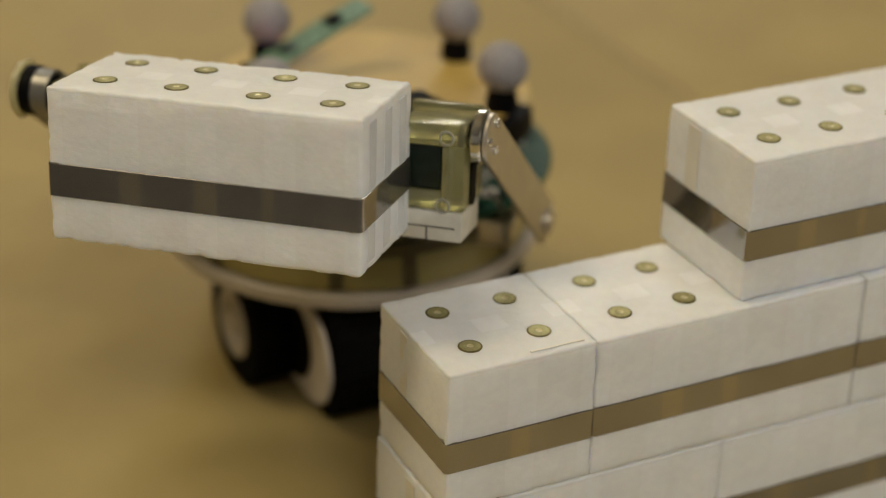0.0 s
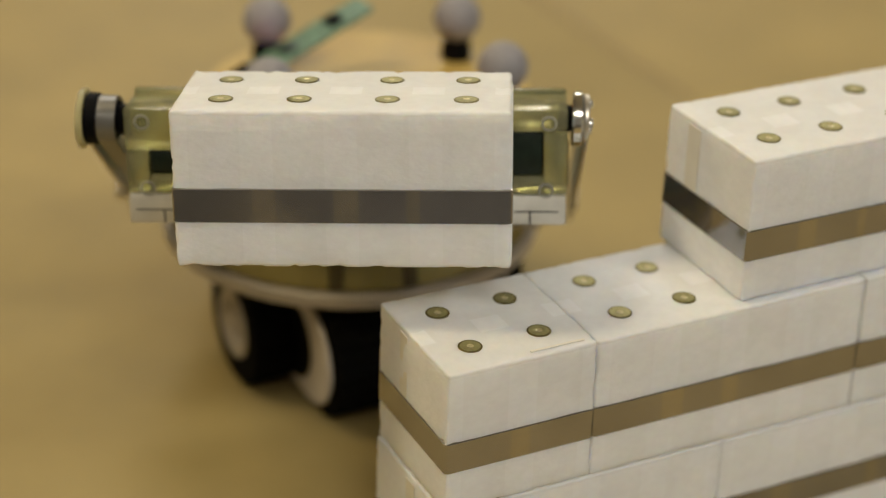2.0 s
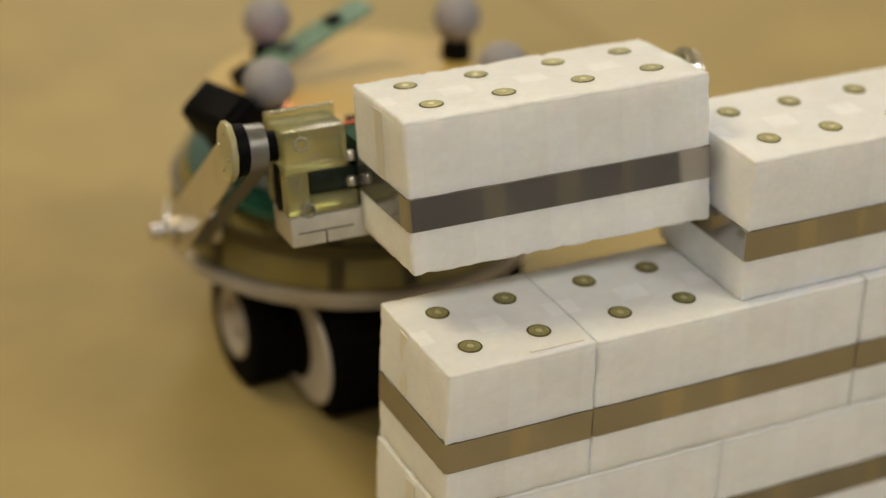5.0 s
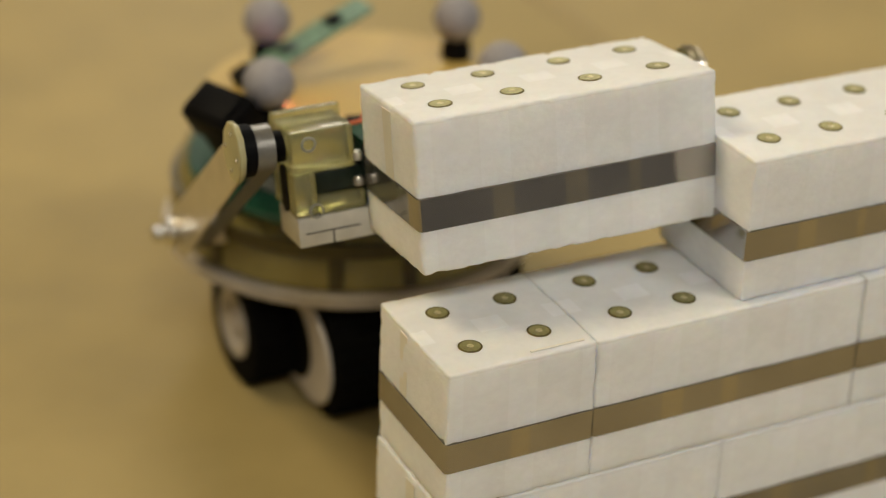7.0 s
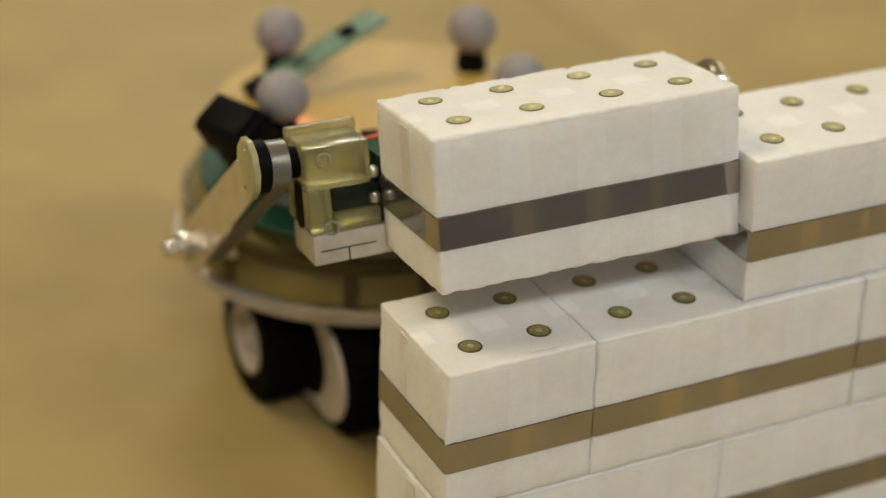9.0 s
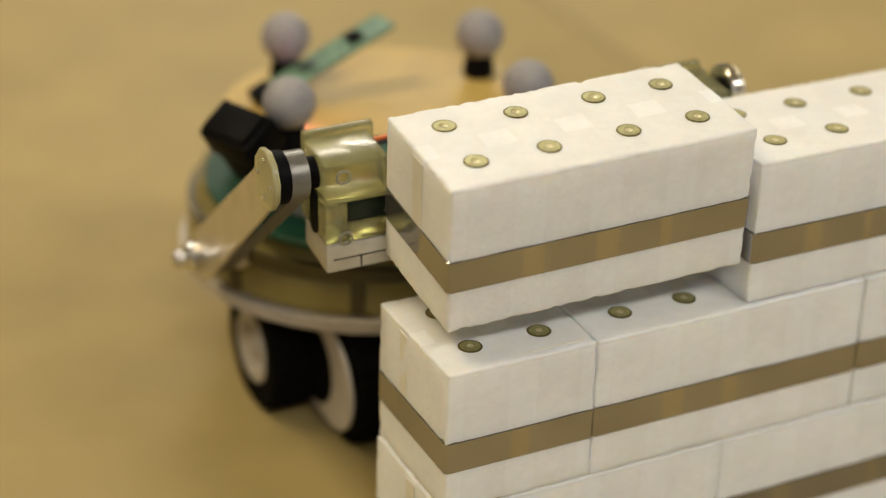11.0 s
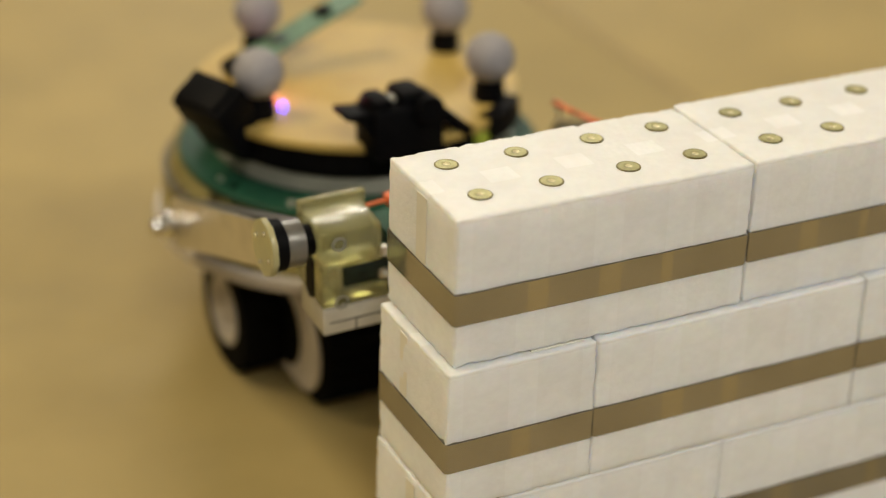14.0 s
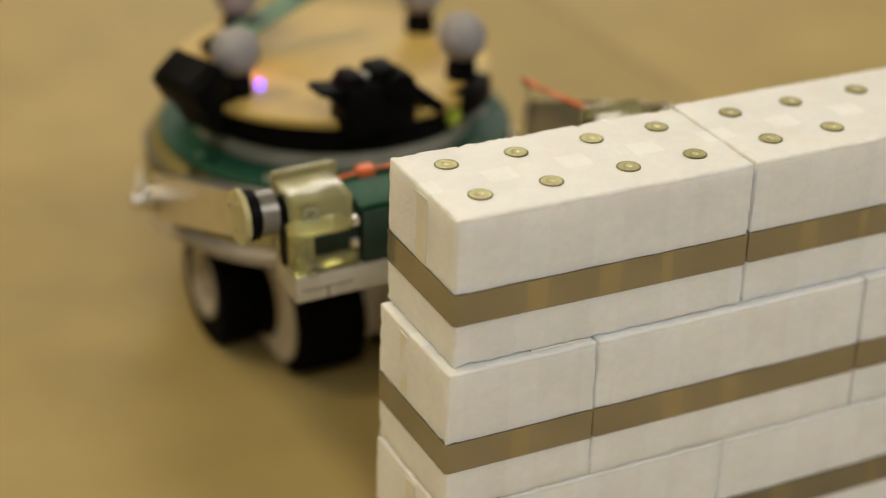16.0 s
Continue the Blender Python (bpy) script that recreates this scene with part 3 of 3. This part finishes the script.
def arm_left(robot):
    """Flat metal arm with belt and end disc; its origin is the pivot, it reaches along -y."""
    out = stadium(0.0, -ARM, 0.0, 0.0, 0.0112, 0.0090)
    arm = part("arm", extrude_yz(out, -0.0035, -0.0015, 0.0004), STEEL, robot, "flat brushed metal arm")
    part("end_disc", merge(None, lathe([(0, 0), (0.0114, 0), (0.0118, 0.0004), (0.0118, 0.0022), (0.0114, 0.0026), (0, 0.0026)], 10), Matrix.Translation((-0.0062, -ARM, 0)) @ ALONG_X @ Matrix.Rotation(radians(11), 4, "Z")), RESIN_PALE, arm, "pale yellow resin disc")
    for k in range(4):
        a = radians(40 + 90 * k)
        part("pin", merge(None, bolt(0.0010, 0.0007), Matrix.Translation((-0.0062, -ARM + 0.0075 * math.cos(a), 0.0075 * math.sin(a))) @ ALONG_X @ Matrix.Rotation(math.pi, 4, "X")), BRIGHT, arm)
    part("flange", rod(0.0101, -0.0036, 0.0014, -ARM, 0, 36, bm=None), BLACK, arm, "black pulley flange")
    bm = bmesh.new()
    outer = stadium(0.0, -ARM, 0.0, 0.0, 0.0085, 0.0093, 18)
    inner = stadium(0.0, -ARM, 0.0, 0.0, 0.0073, 0.0081, 18)
    rows = [[bm.verts.new((x, y, z)) for y, z in o] for x, o in ((0.0016, outer), (0.0086, outer), (0.0086, inner), (0.0016, inner))]
    for i in range(4):
        a, b = rows[i], rows[(i + 1) % 4]
        for k in range(len(outer)):
            j = (k + 1) % len(outer)
            bm.faces.new((a[k], a[j], b[j], b[k]))
    part("belt", bm, BELT, arm, "grey toothed belt")
    part("pulley", rod(0.0079, 0.0016, 0.0088, -ARM, 0, 36), BLACK, arm, "black pulley")
    part("pivot_pulley", rod(0.0071, 0.0016, 0.0088, 0, 0, 36), BLACK, arm)
    part("axle", rod(0.0060, 0.0088, 0.0146, -ARM, 0, 32), BLACK, arm, "black axle sleeve")
    knob = merge(None, lathe([(0, 0), (0.0062, 0), (0.0066, 0.001), (0.0066, 0.005), (0.0050, 0.0062), (0.0036, 0.0066), (0.0036, 0.0110), (0.0028, 0.0118), (0, 0.0118)], 28), Matrix.Translation((-0.0037, 0, 0)) @ Matrix.Rotation(radians(-90), 4, "Y"))
    part("pivot_knob", knob, BRIGHT, arm, "shiny pivot knob")
    return arm


ARM_R = 0.1275


def arm_right(robot):
    out = stadium(0.0, -ARM_R, 0.0, 0.0, 0.0105, 0.0095)
    arm = part("arm", extrude_yz(out, 0.0015, 0.0035, 0.0004), STEEL, robot, "flat brushed metal arm")
    part("hub", rod(0.0106, -0.0030, 0.0013, -ARM_R, 0, 40, 0.0008), BRIGHT, arm, "polished metal hub")
    part("axle", rod(0.0052, -0.0085, -0.0031, -ARM_R, 0, 28), BLACK, arm, "black axle sleeve")
    for k in range(3):
        a = radians(90 + 120 * k)
        part("screw", merge(None, bolt(0.0017, 0.0014), Matrix.Translation((0.0036, -ARM_R + 0.0060 * math.cos(a), 0.0060 * math.sin(a))) @ ALONG_X), BRIGHT, arm)
    cap = lathe([(0, 0), (0.0055, 0), (0.0055, 0.0016), (0.0045, 0.0024), (0, 0.0024)], 24, Matrix.Translation((0.0037, 0, 0)) @ ALONG_X)
    part("pivot_cap", cap, STEEL, arm, "dull metal pivot cap")
    return arm


def gripper(robot):
    """Gripping head; its origin is the middle of the face that holds a brick, which looks to -y."""
    back = part("gripper", box(-0.0560, 0.0560, 0.0040, 0.0250, -0.0300, 0.0040, 0.001), DARK_PCB, robot, "dark green magnet plate of the gripper")
    part("top_board", box(-0.0560, 0.0560, 0.0020, 0.0220, 0.0045, 0.0062, 0.0003), GREEN, back, "green circuit board")
    part("face_plate", box(-0.0555, 0.0555, 0.0002, 0.0038, -0.0190, 0.0040, 0.0005), DARK_PCB, back, "dark green face plate")
    part("lower_bar", box(-0.0842, 0.0842, 0.0004, 0.0240, -0.0320, -0.0202, 0.0007), WHITE_METAL, back, "pale aluminium bar with a line")
    for s in (-1, 1):
        # resin side housing: upper block, wedge, rear plate, lower block
        a, b = (-0.0845, -0.0565) if s < 0 else (0.0565, 0.0845)
        out_x = (a, a + 0.009) if s < 0 else (b - 0.009, b)
        in0, in1 = (a, b - 0.0030) if s < 0 else (a + 0.0030, b)
        low = -0.0030 if s < 0 else 0.0050
        hb = box(in0, in1, 0.0004, 0.0235, low, 0.0138, 0.0012)
        house = part("housing", hb, RESIN, back, "translucent yellow resin housing")
        part("cheek", box(*out_x, 0.0008, 0.0234, -0.0200, low - 0.0002, 0.0010), RESIN, back, "translucent yellow resin cheek")
        part("rear_plate", box(a, b, 0.0237, 0.0275, -0.0200, 0.0155, 0.0010), RESIN, back)
        c, d = (out_x[1] + 0.0003, b) if s < 0 else (a, out_x[0] - 0.0003)
        part("motor", box(c, d, 0.0020, 0.0230, -0.0125, low - 0.0004, 0.0012), DARK_MOTOR, back, "dark green-black motor")
        part("lower_block", box(c, d, 0.0006, 0.0230, -0.0200, -0.0128, 0.0008), RESIN, back)
        for z, x in ((0.0085, a + 0.007 if s < 0 else b - 0.007), (-0.0180, a + 0.008 if s < 0 else b - 0.008)):
            rim = lathe([(0.0022, 0), (0.0022, 0.0005), (0.0029, 0.0005), (0.0031, 0), (0.0022, 0)], 20)
            part("screw_rim", merge(None, rim, Matrix.Translation((x, 0.0006 if z < 0 else 0.0004, z)) @ Matrix.Rotation(radians(90), 4, "X")), SPACER, back)
        slot_x = (a - 0.0006, a + 0.0004) if s < 0 else (b - 0.0004, b + 0.0006)
        part("slot", extrude_yz(stadium(0.0125, 0.0125, -0.0165, -0.0050, 0.0036, 0.0036), *slot_x, 0), BLACK, back, "dark slot in the housing")
        ln = (a + 0.003, b - 0.003)
        part("groove", box(*ln, 0.0002, 0.0005, -0.0267, -0.0263, 0), BLACK, back)
        part("groove", box((a + b) / 2 - 0.00025, (a + b) / 2 + 0.00025, 0.0002, 0.0005, -0.0318, -0.0262, 0), BLACK, back)
        sx = b - 0.002 if s < 0 else a + 0.002
        for pin_z in (-0.0110, -0.0010):
            part("guide_pin", merge(None, lathe([(0, 0), (0.0022, 0), (0.0022, 0.0026), (0.0015, 0.0036), (0, 0.0036)], 16), Matrix.Translation((sx, 0.0018, pin_z))), STEEL, back, "bright guide pin")
    part("wire", tube([(-0.0720, 0.0295, 0.0040), (-0.0580, 0.0300, 0.0036), (-0.0418, 0.0300, 0.0050), (-0.0300, 0.0280, 0.0062), (-0.0150, 0.0210, 0.0070), (0.0000, 0.0140, 0.0072)], 0.0009), WIRE, back, "orange-red wire")
    part("wire_clip", box(-0.0455, -0.0380, 0.0272, 0.0328, 0.0030, 0.0070, 0.0008), WIRE, back, "orange-red clip")
    part("connector", box(0.0480, 0.0560, 0.0040, 0.0120, 0.0064, 0.0175, 0.0008), BLACK, back, "black plug")
    return back


def turn_ring(robot):
    """Ring that turns on the base and bears the arm pivots."""
    r0 = Z0 - 0.0328
    ring = part("turn_ring", lathe([(0.0800, r0 - 0.003), (0.0835, r0 - 0.003), (0.0835, r0 + 0.003), (0.0800, r0 + 0.003), (0.0800, r0 - 0.003)], 72), OLIVE_DARK, robot, "dark olive turning ring")
    for s in (-1, 1):
        x = 0.0050 + s * 0.0930
        lo, hi = sorted((s * 0.070, x - s * 0.010))
        part("bracket", box(lo, hi, PIVOT_Y - 0.007, PIVOT_Y + 0.007, r0 - 0.006, r0 + 0.006, 0.001), STEEL, ring, "metal pivot bracket")
    loose = part("cable_sleeve", tube([(0.0880, -0.0450, r0), (0.0860, -0.0560, 0.1080), (0.0740, -0.0740, 0.1300), (0.0648, -0.0870, 0.1376)], 0.0016), SPACER, ring, "grey cable sleeve")
    part("wire", tube([(0.0648, -0.0870, 0.1376), (0.0659, -0.1005, 0.1385), (0.0695, -0.1145, 0.1387), (0.0765, -0.1225, 0.1358), (0.0790, -0.1280, 0.1310)], 0.0012), WIRE, loose, "orange-red wire")
    return ring


room()
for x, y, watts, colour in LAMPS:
    added_ceiling_lamp(x, y, watts, colour)
top_brick, carried_brick = wall_of_bricks()
robot = empty("wheeled_robot")
tagged(robot, "small wheeled robot with green board, olive body and gripper arms", "robot")
robot_base(robot)
robot_top(robot)
ring = turn_ring(robot)
left_arm, right_arm = arm_left(robot), arm_right(robot)
grip = gripper(robot)

# ---------------------------------------------------------------- moves
AXIS = Vector((0.0647, 0.2320, 0.0))
TURN = [(0, -42.9), (0.5, -38.7), (1, -35.0), (1.5, -31.45), (2, -28.45), (2.5, -24.4), (3, -20.14), (3.5, -15.45), (4, -11.13), (4.2, -9.5),
        (4.6, -6.7), (5.0, -4.8), (5.4, -3.95), (5.8, -3.8), (7, -3.8), (7.5, -4.1), (9.2, -3.95), (10.4, -3.0), (11.3, -2.2), (11.8, -1.2), (12.5, -0.7), (16, -0.7)]
DRIVE = [(0, 0), (6.5, 0), (7, 0), (7.5, -0.0050), (8, -0.0085), (8.5, -0.0112), (9, -0.0160), (9.2, -0.0176), (9.7, -0.0215), (10.2, -0.0235), (11.5, -0.0235), (11.7, -0.0205),
         (12, -0.0160), (12.5, -0.0090), (13, -0.0013), (13.5, 0.0063), (14, 0.0125), (14.5, 0.0203), (15, 0.0272), (15.5, 0.0337), (16, 0.0405)]
LIFT = [(0, 39.2), (9, 39.4), (10, 39.3), (11.3, 39.1), (11.5, 38.8), (11.8, 35.6), (12, 32.8), (12.5, 27.9), (12.8, 23.5), (13, 20.6), (16, 20.6)]
TILT = [(0, -7.3), (9.3, -7.5), (10.6, 4.8), (11.3, 4.8), (11.5, 3.4), (12.2, 4.0), (16, 4.0)]
# the brick once it comes down: seconds, middle, then degrees of turn, tilt and lean
PLACED = [(11.3, 0.0625, 0.0303, 0.0454, -1.36, 4.8, 2.1), (11.5, 0.0624, 0.0301, 0.0451, -2.1, 3.4, 2.5), (11.6, 0.0630, 0.0298, 0.0398, -1.4, 3.7, 3.6),
          (11.7, 0.0622, 0.0290, 0.0355, -1.2, 4.0, 4.9), (11.8, 0.0640, 0.0293, 0.0291, -0.2, 0.3, 0.1), (12.0, 0.0637, 0.0295, 0.0291, -0.3, 0.0, 0.0),
          (13.0, 0.0634, 0.0299, 0.0291, -0.3, 0.0, 0.0), (16.0, 0.0634, 0.0299, 0.0291, -0.3, 0.0, 0.0)]
# small shove of the neighbouring top brick
SHOVE = [(0, 0, 0), (8.5, 0, 0), (9, 0.0007, -0.0009), (9.6, 0.0011, -0.0025), (11.5, 0.0011, -0.0025), (12, 0.0008, -0.0018), (12.5, 0.0006, -0.0009), (13, 0.0003, -0.0007), (16, 0.0003, -0.0007)]


def value(table, t, k=1):
    return float(np.interp(t, [r[0] for r in table], [r[k] for r in table]))


def turn(t):
    return Matrix.Rotation(radians(value(TURN, t)), 4, "Z")


def grip_pose(t):
    th, al = radians(value(LIFT, t)), radians(value(TILT, t))
    y = PIVOT_Y - ARM * math.cos(th)
    z = PIVOT_Z + ARM * math.sin(th) + 0.0037
    r = Matrix.Rotation(al, 4, "X") @ Matrix.Rotation(radians(-2.05), 4, "Y")
    o = Matrix.Rotation(al, 4, "X") @ Vector((0, 0.0128, 0.0064))
    return Matrix.Translation((0.0097, y - o.y, z - o.z)) @ r


def held(t):
    return Matrix.Translation(AXIS + Vector((0, value(DRIVE, t), 0))) @ turn(t) @ grip_pose(t)


def brick_pose(t):
    if t <= 9.2:
        m = Matrix.Translation(AXIS + Vector((0, value(DRIVE, t), 0))) @ turn(t)
        return m @ Matrix.Translation((0.0134, -0.1715, 0.0483 + Z0 + 0.0005)) @ Matrix.Rotation(radians(-7.32), 4, "X") @ Matrix.Rotation(radians(-2.05), 4, "Y") @ Matrix.Translation((0, 0, -H / 2))
    if t < 11.3:
        k = (t - 9.2) / 2.1
        return held(t) @ (held(9.2).inverted() @ brick_pose(9.2)).lerp(held(11.3).inverted() @ brick_pose(11.3), k)
    x, y, z, a, b, c = [value(PLACED, t, k) for k in range(1, 7)]
    return Matrix.Translation((x, y, z + Z0)) @ Matrix.Rotation(radians(a), 4, "Z") @ Matrix.Rotation(radians(b), 4, "X") @ Matrix.Rotation(radians(-c), 4, "Y") @ Matrix.Translation((0, 0, -H / 2))


def motions():
    steps = [k * 0.25 for k in range(65)]
    fine = sorted(set(steps + [11.3, 11.4, 11.6, 11.7, 11.8, 11.9, 12.1]))
    walk(robot, [(t, Matrix.Translation(AXIS + Vector((0, value(DRIVE, t), 0)))) for t in steps])
    walk(ring, [(t, turn(t)) for t in steps])
    walk(left_arm, [(t, turn(t) @ Matrix.Translation((-0.0880, PIVOT_Y, PIVOT_Z)) @ Matrix.Rotation(radians(-value(LIFT, t)), 4, "X")) for t in fine])
    walk(right_arm, [(t, turn(t) @ Matrix.Translation((0.0985, PIVOT_Y, PIVOT_Z + 0.0068)) @ Matrix.Rotation(radians(-value(LIFT, t)), 4, "X")) for t in fine])
    walk(grip, [(t, turn(t) @ grip_pose(t)) for t in fine])
    walk(carried_brick, [(t, brick_pose(t)) for t in sorted(set(fine + [9.2]))])
    walk(top_brick, [(r[0], pose(0.1841 + r[1], 0.0311 + r[2], 2 * COURSE)) for r in SHOVE])


motions()
